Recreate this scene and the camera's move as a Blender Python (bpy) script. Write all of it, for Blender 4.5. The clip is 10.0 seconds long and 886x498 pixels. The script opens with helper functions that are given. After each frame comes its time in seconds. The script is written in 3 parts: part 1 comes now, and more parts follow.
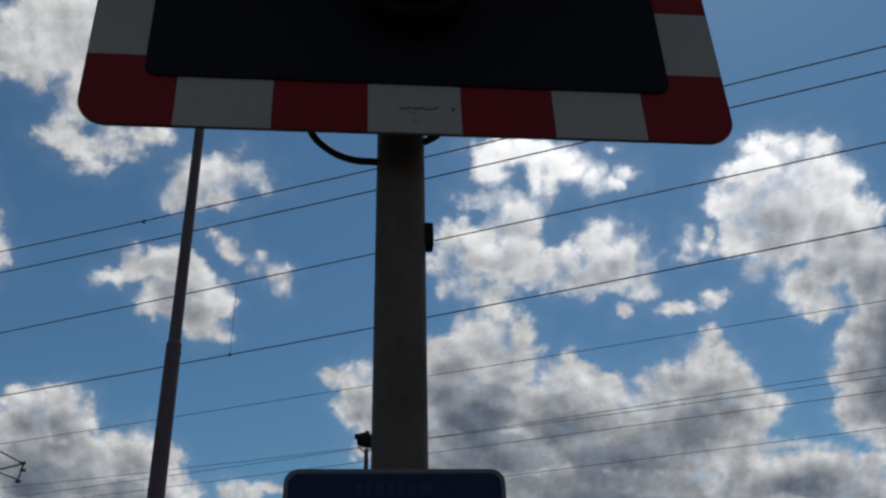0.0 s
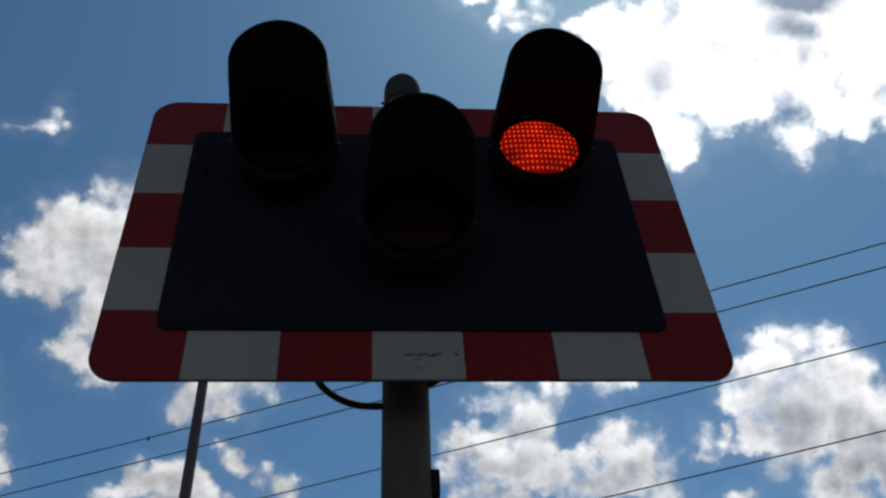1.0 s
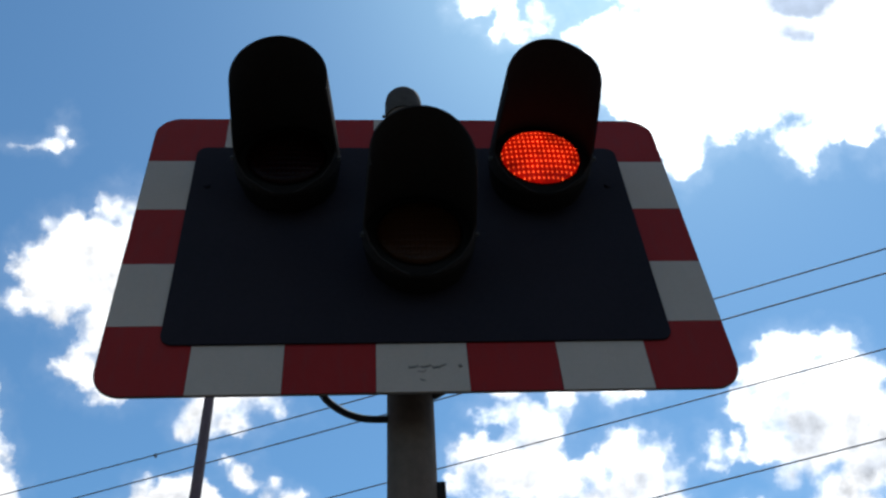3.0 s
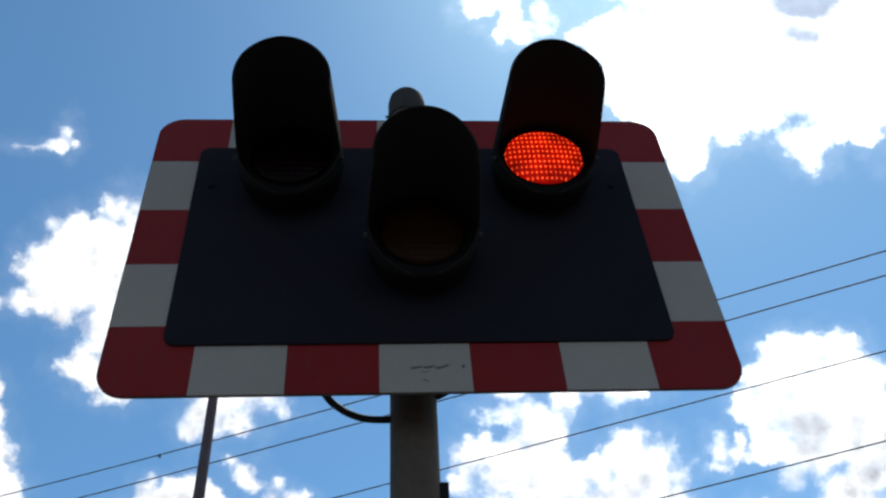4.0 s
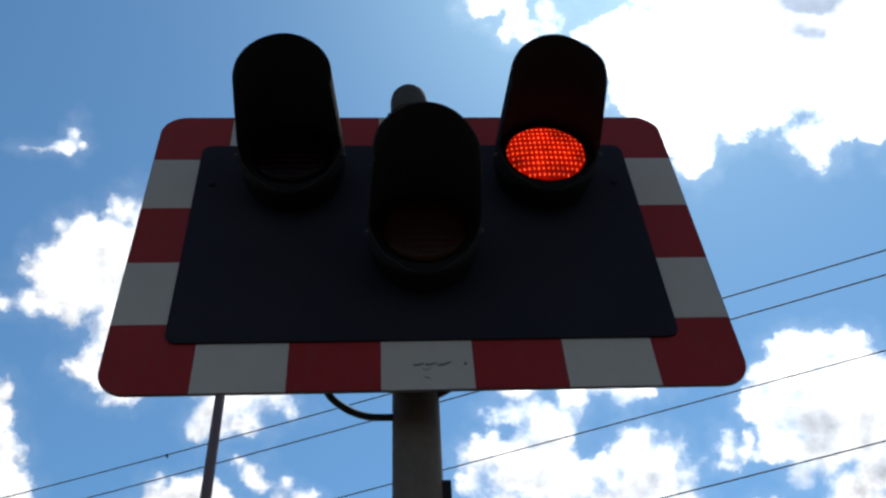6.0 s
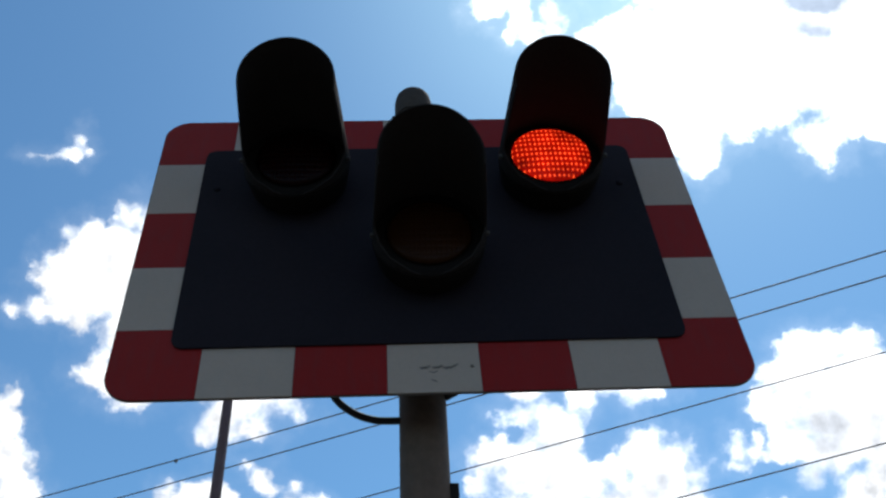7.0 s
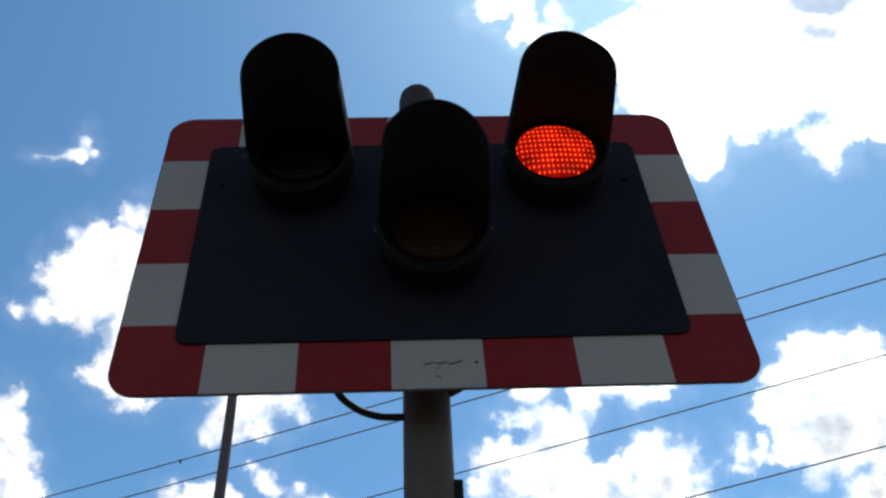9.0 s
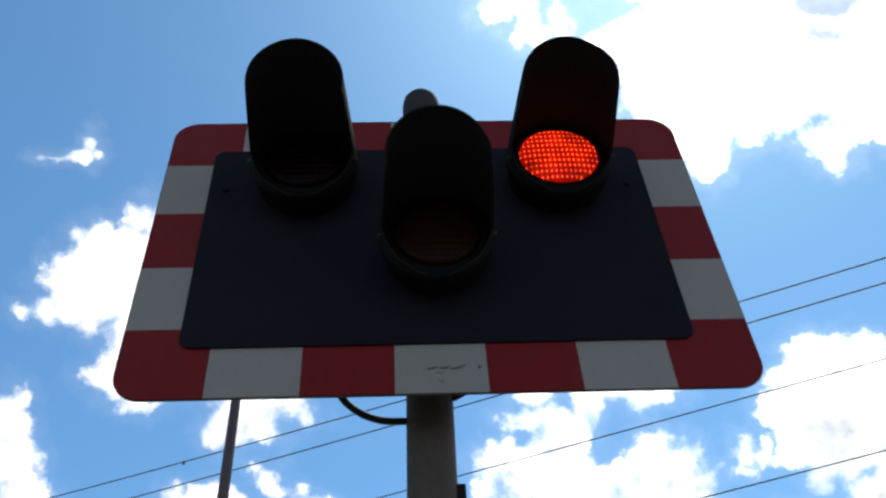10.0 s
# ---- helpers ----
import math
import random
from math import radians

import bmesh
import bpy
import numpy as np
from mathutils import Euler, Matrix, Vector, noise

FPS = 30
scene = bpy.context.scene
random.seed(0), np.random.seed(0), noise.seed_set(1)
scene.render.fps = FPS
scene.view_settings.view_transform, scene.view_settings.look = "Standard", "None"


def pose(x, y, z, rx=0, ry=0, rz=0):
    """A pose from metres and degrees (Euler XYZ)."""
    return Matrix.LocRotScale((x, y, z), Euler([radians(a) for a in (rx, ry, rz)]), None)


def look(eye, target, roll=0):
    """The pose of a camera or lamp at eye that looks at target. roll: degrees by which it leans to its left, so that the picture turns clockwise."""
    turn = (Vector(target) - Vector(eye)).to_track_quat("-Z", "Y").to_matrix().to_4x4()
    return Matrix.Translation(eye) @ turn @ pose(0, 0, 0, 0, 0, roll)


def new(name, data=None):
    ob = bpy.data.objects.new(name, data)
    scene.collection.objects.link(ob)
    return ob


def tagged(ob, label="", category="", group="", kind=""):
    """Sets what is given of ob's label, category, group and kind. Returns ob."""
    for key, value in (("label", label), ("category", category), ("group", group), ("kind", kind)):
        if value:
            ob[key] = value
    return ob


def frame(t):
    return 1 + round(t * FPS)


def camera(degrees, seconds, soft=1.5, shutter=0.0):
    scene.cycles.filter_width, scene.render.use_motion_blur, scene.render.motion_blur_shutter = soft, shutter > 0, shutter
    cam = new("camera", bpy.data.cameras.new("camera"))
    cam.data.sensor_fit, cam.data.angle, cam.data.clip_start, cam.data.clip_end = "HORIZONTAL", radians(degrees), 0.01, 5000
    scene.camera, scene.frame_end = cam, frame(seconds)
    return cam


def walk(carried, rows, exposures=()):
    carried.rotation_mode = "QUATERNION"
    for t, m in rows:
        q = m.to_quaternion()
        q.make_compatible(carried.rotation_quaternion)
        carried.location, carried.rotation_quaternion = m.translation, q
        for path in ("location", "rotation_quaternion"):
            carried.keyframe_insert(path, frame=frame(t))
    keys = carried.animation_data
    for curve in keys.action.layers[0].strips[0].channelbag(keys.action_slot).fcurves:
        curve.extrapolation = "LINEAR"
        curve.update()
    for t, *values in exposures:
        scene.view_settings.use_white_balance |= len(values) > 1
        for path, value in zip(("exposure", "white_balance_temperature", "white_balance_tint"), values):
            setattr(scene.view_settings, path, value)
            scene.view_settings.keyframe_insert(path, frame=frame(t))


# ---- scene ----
cam = camera(56.0, 10.0, soft=2.5)

PATH = [
    (0, (-0.061, -1.098, 1.59), (0.104, 0.646, 2.543), -1.4),
    (0.1, (-0.063, -1.111, 1.599), (0.098, 0.595, 2.618), -1.48),
    (0.2, (-0.062, -1.116, 1.61), (0.095, 0.548, 2.697), -1.29),
    (0.3, (-0.061, -1.128, 1.618), (0.091, 0.493, 2.768), -1.4),
    (0.4, (-0.059, -1.138, 1.625), (0.088, 0.445, 2.828), -1.5),
    (0.5, (-0.059, -1.138, 1.632), (0.083, 0.408, 2.883), -1.56),
    (0.6, (-0.06, -1.15, 1.628), (0.083, 0.368, 2.914), -1.71),
    (0.7, (-0.06, -1.147, 1.631), (0.081, 0.349, 2.942), -1.92),
    (0.8, (-0.058, -1.149, 1.635), (0.084, 0.326, 2.969), -2.72),
    (1, (-0.056, -1.153, 1.637), (0.082, 0.312, 2.982), -3.03),
    (1.5, (-0.058, -1.154, 1.635), (0.077, 0.307, 2.985), -3.24),
    (2, (-0.062, -1.151, 1.634), (0.069, 0.303, 2.992), -3.74),
    (2.5, (-0.054, -1.154, 1.635), (0.076, 0.294, 2.999), -3.81),
    (4, (-0.051, -1.153, 1.636), (0.067, 0.293, 3.004), -3.46),
    (4.5, (-0.05, -1.152, 1.635), (0.071, 0.299, 2.998), -3.58),
    (5, (-0.048, -1.146, 1.636), (0.062, 0.305, 2.999), -3.4),
    (5.5, (-0.044, -1.147, 1.636), (0.063, 0.303, 3.0), -3.22),
    (7, (-0.04, -1.142, 1.639), (0.047, 0.301, 3.012), -3.48),
    (7.5, (-0.037, -1.147, 1.636), (0.049, 0.298, 3.008), -3.23),
    (8, (-0.035, -1.145, 1.636), (0.051, 0.304, 3.003), -3.43),
    (8.5, (-0.039, -1.136, 1.635), (0.037, 0.31, 3.005), -3.34),
    (9, (-0.04, -1.132, 1.635), (0.037, 0.309, 3.011), -3.14),
    (9.5, (-0.04, -1.134, 1.634), (0.034, 0.302, 3.015), -2.94),
    (10, (-0.04, -1.14, 1.635), (0.029, 0.298, 3.014), -2.86),
]
walk(cam, [(t, look(eye, target, roll)) for t, eye, target, roll in PATH], [(0.0, -0.17), (0.5, -0.29), (1.0, 0.03), (1.5, 0.36), (2.0, 0.58), (2.5, 0.95),
    (4.0, 1.0), (4.5, 1.0), (5.0, 0.88), (5.5, 0.9), (7.0, 1.06), (8.0, 1.12), (9.0, 1.03), (10.0, 1.24)])

# ---- light ----
SUN_AZ, SUN_EL = 32.0, 63.0                    # degrees east of straight ahead (+y), and above the horizon
SUN_DIR = Vector((math.sin(radians(SUN_AZ)) * math.cos(radians(SUN_EL)),
                  math.cos(radians(SUN_AZ)) * math.cos(radians(SUN_EL)), math.sin(radians(SUN_EL))))
sun_data = bpy.data.lights.new("sun", "SUN")
sun_data.energy, sun_data.angle, sun_data.color = 0.9, radians(12), (1.0, 0.95, 0.88)      # veiled by the bright cloud
sun = new("sun", sun_data)
sun.matrix_world = look(SUN_DIR * 50, (0, 0, 0))

# Clouds: lobes (across, up, half width, half height) on a plane square to AHEAD, ten units of it being 35 degrees off.
AHEAD, ACROSS, UPWARD = (0.06232, 0.72148, 0.68963), (0.99805, -0.04225, -0.04599), (0.00405, -0.69115, 0.7227)
PLANE = 14.144
LOBES = []


def cloud(name, lobes, body=1.0):
    """body: how solid it is, from a wisp to a full cumulus."""
    LOBES.extend((*lobe, body) for lobe in lobes)


cloud("bank_high", [(3.41, 3.43, 0.88, 0.59), (2.41, 3.55, 0.23, 0.14), (2.79, 3.66, 0.34, 0.27), (3.88, 2.93, 1.19, 1.05),
    (3.69, 2.17, 0.55, 0.69), (4.03, 1.69, 0.40, 0.44), (4.55, 2.21, 0.55, 0.46), (5.12, 2.69, 0.81, 0.67),
    (4.84, 3.50, 1.43, 0.95), (6.08, 2.73, 1.05, 0.57), (6.17, 1.76, 0.43, 0.38), (6.65, 2.01, 0.43, 0.31),
    (7.07, 2.04, 0.36, 0.34), (7.17, 2.82, 0.57, 0.86), (6.74, 3.49, 1.33, 0.86), (5.79, 3.88, 1.33, 0.76),
    (5.12, 4.83, 2.66, 0.86), (7.79, 3.30, 0.85, 1.43), (3.17, 3.03, 0.31, 0.34)])
cloud("heart_high", [(6.07, 3.95, 1.05, 0.59), (6.26, 4.63, 1.62, 0.86), (6.31, 3.49, 0.57, 0.52), (6.50, 3.16, 0.36, 0.29)], 2.4)
cloud("puff_top", [(0.50, 4.02, 0.23, 0.19), (0.75, 4.23, 0.21, 0.09), (1.14, 3.92, 0.19, 0.15), (1.36, 3.73, 0.31, 0.15),
    (1.58, 3.92, 0.14, 0.21), (1.26, 3.56, 0.17, 0.09), (0.92, 3.61, 0.09, 0.10), (1.61, 3.67, 0.11, 0.08),
    (1.07, 4.19, 0.17, 0.09)], 0.85)
cloud("cumulus_west", [(-5.57, 0.59, 0.29, 0.27), (-5.35, 0.43, 0.24, 0.33), (-5.72, 0.05, 0.58, 0.46), (-6.27, 0.27, 0.34, 0.24),
    (-6.68, 0.37, 0.17, 0.17), (-6.39, -0.14, 0.56, 0.37), (-6.86, -0.50, 0.43, 0.33), (-7.22, -0.88, 0.24, 0.19),
    (-7.61, -0.91, 0.19, 0.13), (-6.57, -0.86, 0.56, 0.37), (-6.52, -1.27, 0.21, 0.17), (-5.99, -0.67, 0.58, 0.58),
    (-5.84, -1.40, 0.29, 0.50), (-5.89, -0.39, 0.68, 0.58), (-5.14, -0.39, 0.77, 1.06), (-6.14, -2.04, 0.24, 0.21),
    (-6.29, -2.19, 0.19, 0.13), (-6.00, -2.29, 0.21, 0.14)])
cloud("wisp_west", [(-6.40, 1.92, 0.10, 0.14), (-6.50, 1.74, 0.14, 0.05), (-7.06, 1.69, 0.16, 0.06), (-6.28, 1.78, 0.08, 0.07)], 0.75)
cloud("skirt_west", [(-6.18, -2.08, 0.34, 0.21), (-5.67, -2.23, 0.48, 0.23), (-5.59, -2.52, 0.29, 0.12), (-5.20, -2.25, 0.40, 0.24),
    (-4.85, -2.02, 0.57, 0.15)], 0.8)
cloud("cumulus_behind", [(-4.11, -2.82, 0.37, 0.41), (-3.61, -2.68, 0.69, 0.39), (-3.03, -2.65, 0.29, 0.29), (-2.82, -2.87, 0.15, 0.13),
    (-4.29, -3.09, 0.17, 0.17), (-5.49, -2.58, 0.29, 0.08), (-3.61, -3.04, 0.39, 0.17)])
cloud("puff_low", [(-5.62, -4.55, 0.18, 0.13), (-5.35, -4.51, 0.26, 0.18), (-5.11, -4.29, 0.20, 0.23), (-4.80, -4.33, 0.36, 0.29),
    (-4.35, -4.36, 0.40, 0.42), (-4.49, -4.82, 0.48, 0.40), (-4.03, -4.61, 0.38, 0.47), (-4.00, -5.22, 0.38, 0.43),
    (-3.69, -4.89, 0.28, 0.32), (-3.86, -5.54, 0.32, 0.15), (-3.54, -5.01, 0.12, 0.11), (-3.61, -5.59, 0.14, 0.10)])
cloud("scraps_low", [(-3.61, -3.70, 0.15, 0.10), (-3.42, -3.94, 0.18, 0.23), (-3.28, -4.15, 0.18, 0.12), (-2.97, -4.33, 0.18, 0.17),
    (-2.64, -4.43, 0.22, 0.19), (-2.49, -4.65, 0.14, 0.18), (-2.87, -4.17, 0.10, 0.10)], 0.9)
cloud("edge_west", [(-7.91, -2.84, 0.43, 0.53), (-7.79, -3.57, 0.43, 0.48), (-7.64, -4.05, 0.44, 0.50), (-7.65, -2.52, 0.15, 0.15)])
cloud("tower_mid", [(1.29, -2.09, 0.43, 0.23), (1.77, -1.97, 0.43, 0.23), (1.10, -2.46, 0.39, 0.28), (2.32, -2.14, 0.39, 0.23),
    (2.84, -2.36, 0.23, 0.26), (2.55, -2.30, 0.39, 0.26), (1.86, -2.55, 0.20, 0.30), (1.10, -2.81, 0.39, 0.24),
    (1.63, -3.09, 0.47, 0.36), (1.57, -3.37, 0.57, 0.41), (0.99, -3.57, 0.50, 0.31), (0.45, -3.59, 0.34, 0.25),
    (1.11, -3.97, 0.62, 0.31), (1.60, -3.83, 0.55, 0.50), (2.12, -4.04, 0.45, 0.44), (2.60, -3.81, 0.34, 0.27),
    (2.10, -2.54, 0.20, 0.26)])
cloud("tower_mid_b", [(3.16, -3.37, 0.38, 0.28), (3.04, -3.63, 0.40, 0.39), (3.56, -3.56, 0.36, 0.35), (3.77, -3.43, 0.15, 0.17),
    (3.42, -3.98, 0.60, 0.44), (3.98, -4.27, 0.28, 0.32), (3.04, -4.19, 0.50, 0.32), (2.55, -4.31, 0.40, 0.21),
    (4.14, -4.47, 0.18, 0.12), (1.15, -4.58, 0.50, 0.25), (1.29, -4.90, 0.39, 0.27), (0.94, -4.38, 0.30, 0.21),
    (0.37, -4.46, 0.16, 0.16), (0.30, -4.01, 0.22, 0.31)])
cloud("scraps_east", [(4.68, -3.51, 0.18, 0.21), (4.94, -3.54, 0.20, 0.14), (4.61, -3.76, 0.14, 0.10), (5.06, -3.37, 0.08, 0.15),
    (4.62, -4.71, 0.31, 0.10), (4.38, -4.80, 0.15, 0.09), (5.30, -4.56, 0.20, 0.21), (3.45, -2.29, 0.19, 0.14),
    (3.30, -2.50, 0.15, 0.09), (3.14, -1.91, 0.09, 0.08), (3.71, -4.82, 0.15, 0.13)], 0.9)
cloud("bank_low", [(1.38, -5.02, 0.24, 0.26), (1.09, -5.36, 0.56, 0.44), (0.50, -5.71, 0.46, 0.31), (0.62, -6.15, 0.72, 0.54),
    (1.82, -5.44, 0.35, 0.33), (1.64, -5.89, 0.72, 0.53), (2.19, -5.64, 0.15, 0.20), (2.72, -5.72, 0.14, 0.19),
    (2.70, -6.12, 0.62, 0.36), (3.34, -6.26, 0.47, 0.26), (3.78, -6.52, 0.47, 0.26), (4.22, -6.68, 0.42, 0.28),
    (4.33, -6.22, 0.29, 0.32), (4.73, -6.08, 0.42, 0.37), (5.05, -5.69, 0.31, 0.30), (5.31, -5.29, 0.19, 0.19),
    (5.46, -5.62, 0.29, 0.31), (5.67, -6.06, 0.47, 0.45), (5.34, -6.30, 0.63, 0.55)])
cloud("bank_low_b", [(6.07, -6.27, 0.47, 0.37), (6.63, -6.47, 0.32, 0.21), (5.41, -6.87, 1.27, 0.67), (2.76, -6.86, 1.58, 0.63),
    (1.18, -6.81, 1.36, 0.78), (6.26, -6.83, 0.51, 0.44), (3.88, -7.49, 2.77, 0.77), (1.23, -7.71, 2.13, 0.71),
    (6.98, -7.34, 1.07, 0.17), (6.20, -7.78, 0.43, 0.72), (3.99, -8.56, 3.80, 0.73), (7.62, -8.00, 1.52, 0.73),
    (6.46, -8.25, 0.65, 0.49), (8.70, -7.60, 0.32, 0.24), (2.99, -9.59, 7.71, 1.01), (8.84, -8.38, 0.66, 0.49)], 1.2)
cloud("bank_low_west", [(-1.55, -6.28, 0.19, 0.16), (-1.29, -6.33, 0.31, 0.26), (-0.98, -6.21, 0.21, 0.28), (-1.00, -6.64, 0.47, 0.43),
    (-1.07, -7.04, 0.27, 0.32), (-0.88, -7.44, 0.26, 0.47), (-0.39, -6.87, 0.63, 0.78), (0.11, -6.39, 0.52, 0.54)])
cloud("cumulus_east", [(5.51, -1.78, 0.19, 0.17), (5.98, -1.59, 0.27, 0.16), (6.17, -1.78, 0.29, 0.24), (6.67, -1.68, 0.38, 0.20),
    (5.79, -2.07, 0.48, 0.36), (6.75, -2.07, 0.52, 0.40), (7.18, -2.26, 0.29, 0.38), (5.31, -2.26, 0.27, 0.18),
    (5.17, -2.40, 0.11, 0.09), (5.12, -2.78, 0.21, 0.12), (5.51, -2.64, 0.50, 0.46), (6.27, -2.83, 0.95, 0.75),
    (5.60, -3.31, 0.40, 0.36), (6.27, -3.49, 0.65, 0.46), (7.13, -3.03, 0.57, 0.75), (5.91, -3.89, 0.21, 0.27),
    (7.13, -3.89, 0.46, 0.46)])
cloud("cumulus_east_b", [(7.73, -2.97, 0.48, 0.34), (7.48, -3.39, 0.80, 0.60), (8.03, -3.89, 0.59, 0.85), (6.79, -4.16, 0.49, 0.40),
    (7.17, -4.46, 0.39, 0.36), (7.92, -5.19, 0.35, 0.53), (7.92, -5.74, 0.29, 0.43), (8.26, -5.17, 0.52, 1.33),
    (8.08, -6.53, 0.30, 0.38), (8.47, -6.32, 0.48, 0.87), (8.95, -4.69, 0.93, 2.85)], 1.1)
cloud("cumulus_low_west", [(-7.44, -6.97, 0.31, 0.27), (-7.03, -7.06, 0.41, 0.33), (-7.28, -7.48, 0.73, 0.56), (-6.61, -6.93, 0.26, 0.24),
    (-6.34, -6.87, 0.25, 0.24), (-6.54, -7.34, 0.62, 0.55), (-6.06, -7.09, 0.14, 0.25), (-6.02, -7.32, 0.19, 0.40),
    (-7.14, -8.41, 1.16, 0.93), (-6.18, -8.14, 0.63, 0.57), (-5.57, -7.69, 0.30, 0.24), (-5.15, -7.62, 0.29, 0.24),
    (-5.34, -8.11, 0.63, 0.57), (-4.91, -7.97, 0.29, 0.45), (-4.53, -8.07, 0.19, 0.22), (-4.62, -8.55, 0.32, 0.41),
    (-4.14, -8.78, 0.27, 0.23), (-5.70, -8.99, 1.82, 0.61), (-3.54, -8.78, 0.27, 0.16), (-3.13, -8.74, 0.43, 0.18),
    (-2.68, -8.66, 0.32, 0.16)], 1.1)


def make_sky():
    world = bpy.data.worlds.new("sky")
    scene.world = world
    world.use_nodes = True
    tree = world.node_tree
    tree.nodes.clear()

    def put_in(socket, value):
        if isinstance(value, bpy.types.NodeSocket):
            tree.links.new(value, socket)
        elif value is not None:
            socket.default_value = value

    def m(op, a, b=None, c=None, clamp=False):
        n = tree.nodes.new("ShaderNodeMath")
        n.operation, n.use_clamp = op, clamp
        for s, v in zip(n.inputs, (a, b, c)):
            put_in(s, v)
        return n.outputs[0]

    def vec(op, a, b=None, c=None):
        n = tree.nodes.new("ShaderNodeVectorMath")
        n.operation = op
        for s, v in zip(n.inputs, (a, b, c)):
            put_in(s, v)
        return n.outputs["Value"] if op in ("LENGTH", "DOT_PRODUCT") else n.outputs["Vector"]

    def xyz(a, b, c):
        n = tree.nodes.new("ShaderNodeCombineXYZ")
        for s, v in zip(n.inputs, (a, b, c)):
            put_in(s, v)
        return n.outputs[0]

    def fbm(p, scale, detail, rough, lac=2.1):
        n = tree.nodes.new("ShaderNodeTexNoise")
        put_in(n.inputs["Vector"], p)
        n.inputs["Scale"].default_value, n.inputs["Detail"].default_value = scale, detail
        n.inputs["Roughness"].default_value, n.inputs["Lacunarity"].default_value = rough, lac
        return n

    def ramp(x, lo, hi, out0=0.0, out1=1.0):
        n = tree.nodes.new("ShaderNodeMapRange")
        n.interpolation_type = "SMOOTHSTEP"
        for s, v in zip(n.inputs, (x, lo, hi, out0, out1)):
            put_in(s, v)
        return n.outputs[0]

    def mix(f, a, b):
        n = tree.nodes.new("ShaderNodeMix")
        n.data_type = "RGBA"
        put_in(n.inputs[0], f), put_in(n.inputs[6], a), put_in(n.inputs[7], b)
        return n.outputs[2]

    way = tree.nodes.new("ShaderNodeTexCoord").outputs["Generated"]
    front = vec("DOT_PRODUCT", way, AHEAD)
    depth = m("MAXIMUM", front, 0.15)
    u = m("MULTIPLY", m("DIVIDE", vec("DOT_PRODUCT", way, ACROSS), depth), PLANE)
    v = m("MULTIPLY", m("DIVIDE", vec("DOT_PRODUCT", way, UPWARD), depth), PLANE)
    flat = xyz(u, v, 0.0)
    # curl the outline: a coarse and a fine swirl
    swirl = fbm(flat, 0.55, 5, 0.55)
    p = vec("MULTIPLY_ADD", vec("SUBTRACT", swirl.outputs["Color"], (0.5, 0.5, 0.5)), (0.26, 0.26, 0.0), flat)
    curl = fbm(flat, 2.6, 6, 0.66)
    p = vec("MULTIPLY_ADD", vec("SUBTRACT", curl.outputs["Color"], (0.5, 0.5, 0.5)), (0.30, 0.30, 0.0), p)

    def heap(q, least=0.0):
        """How deep inside the cloud lobes a place is; below 0 outside. Lobes narrower than least are left out."""
        body = None
        for cx, cy, rx, ry, solid in LOBES:
            if min(rx, ry) < least:
                continue
            d = vec("LENGTH", vec("MULTIPLY_ADD", q, (1 / rx, 1 / ry, 0.0), (-cx / rx, -cy / ry, 0.0)))
            k = (0.72 * min(rx, ry) + 0.13) * solid
            s = m("MULTIPLY_ADD", d, -k, k)
            body = s if body is None else m("SMOOTH_MAX", body, s, 0.14)
        return body

    body = heap(p)
    sunward = heap(vec("ADD", p, (0.16, 0.42, 0.0)), 0.3)      # the same a step nearer the sun: what stands in the light's way
    # scattered cumulus over the rest of the sky
    wide = fbm(way, 3.1, 8, 0.58)
    rest = m("MULTIPLY_ADD", wide.outputs[0], 4.0, -2.3)
    inside = ramp(m("MAXIMUM", m("ABSOLUTE", m("MULTIPLY", u, 0.9)), m("ABSOLUTE", v)), 9.6, 12.0, 1.0, 0.0)
    inside = m("MULTIPLY", inside, ramp(front, 0.3, 0.5))
    field = m("ADD", m("MULTIPLY", body, inside), m("MULTIPLY", rest, m("SUBTRACT", 1.0, inside)))
    billow = fbm(flat, 1.3, 10, 0.68)
    lit = tree.nodes.new("ShaderNodeTexNoise")          # the same billows a step towards the sun: their difference is relief
    put_in(lit.inputs["Vector"], vec("ADD", flat, (0.10, 0.16, 0.0)))
    lit.inputs["Scale"].default_value, lit.inputs["Detail"].default_value = 1.3, 5
    lit.inputs["Roughness"].default_value, lit.inputs["Lacunarity"].default_value = 0.55, 2.1
    soft = fbm(flat, 1.3, 5, 0.55)
    relief = m("SUBTRACT", soft.outputs[0], lit.outputs[0])
    ragged = m("MULTIPLY_ADD", m("SUBTRACT", billow.outputs[0], 0.345), 0.58, field)
    for scale, amount in ((2.3, 0.26), (5.5, 0.13)):       # rounded heads along the edges
        heads = tree.nodes.new("ShaderNodeTexVoronoi")
        heads.feature = "SMOOTH_F1"
        heads.inputs["Scale"].default_value, heads.inputs["Smoothness"].default_value = scale, 0.35
        put_in(heads.inputs["Vector"], p)
        ragged = m("MULTIPLY_ADD", m("SUBTRACT", 0.42, heads.outputs["Distance"]), amount, ragged)
    veil = fbm(flat, 0.9, 3, 0.5)
    cover = ramp(ragged, -0.10, m("MULTIPLY_ADD", ramp(veil.outputs[0], 0.42, 0.68), 0.34, 0.17))
    haze = m("MULTIPLY", ramp(ragged, -0.45, 0.15), 0.06)
    cover = m("MAXIMUM", cover, haze)
    near_sun = ramp(vec("DOT_PRODUCT", way, tuple(SUN_DIR)), 0.80, 0.985)
    lump = fbm(flat, 0.6, 5, 0.5)
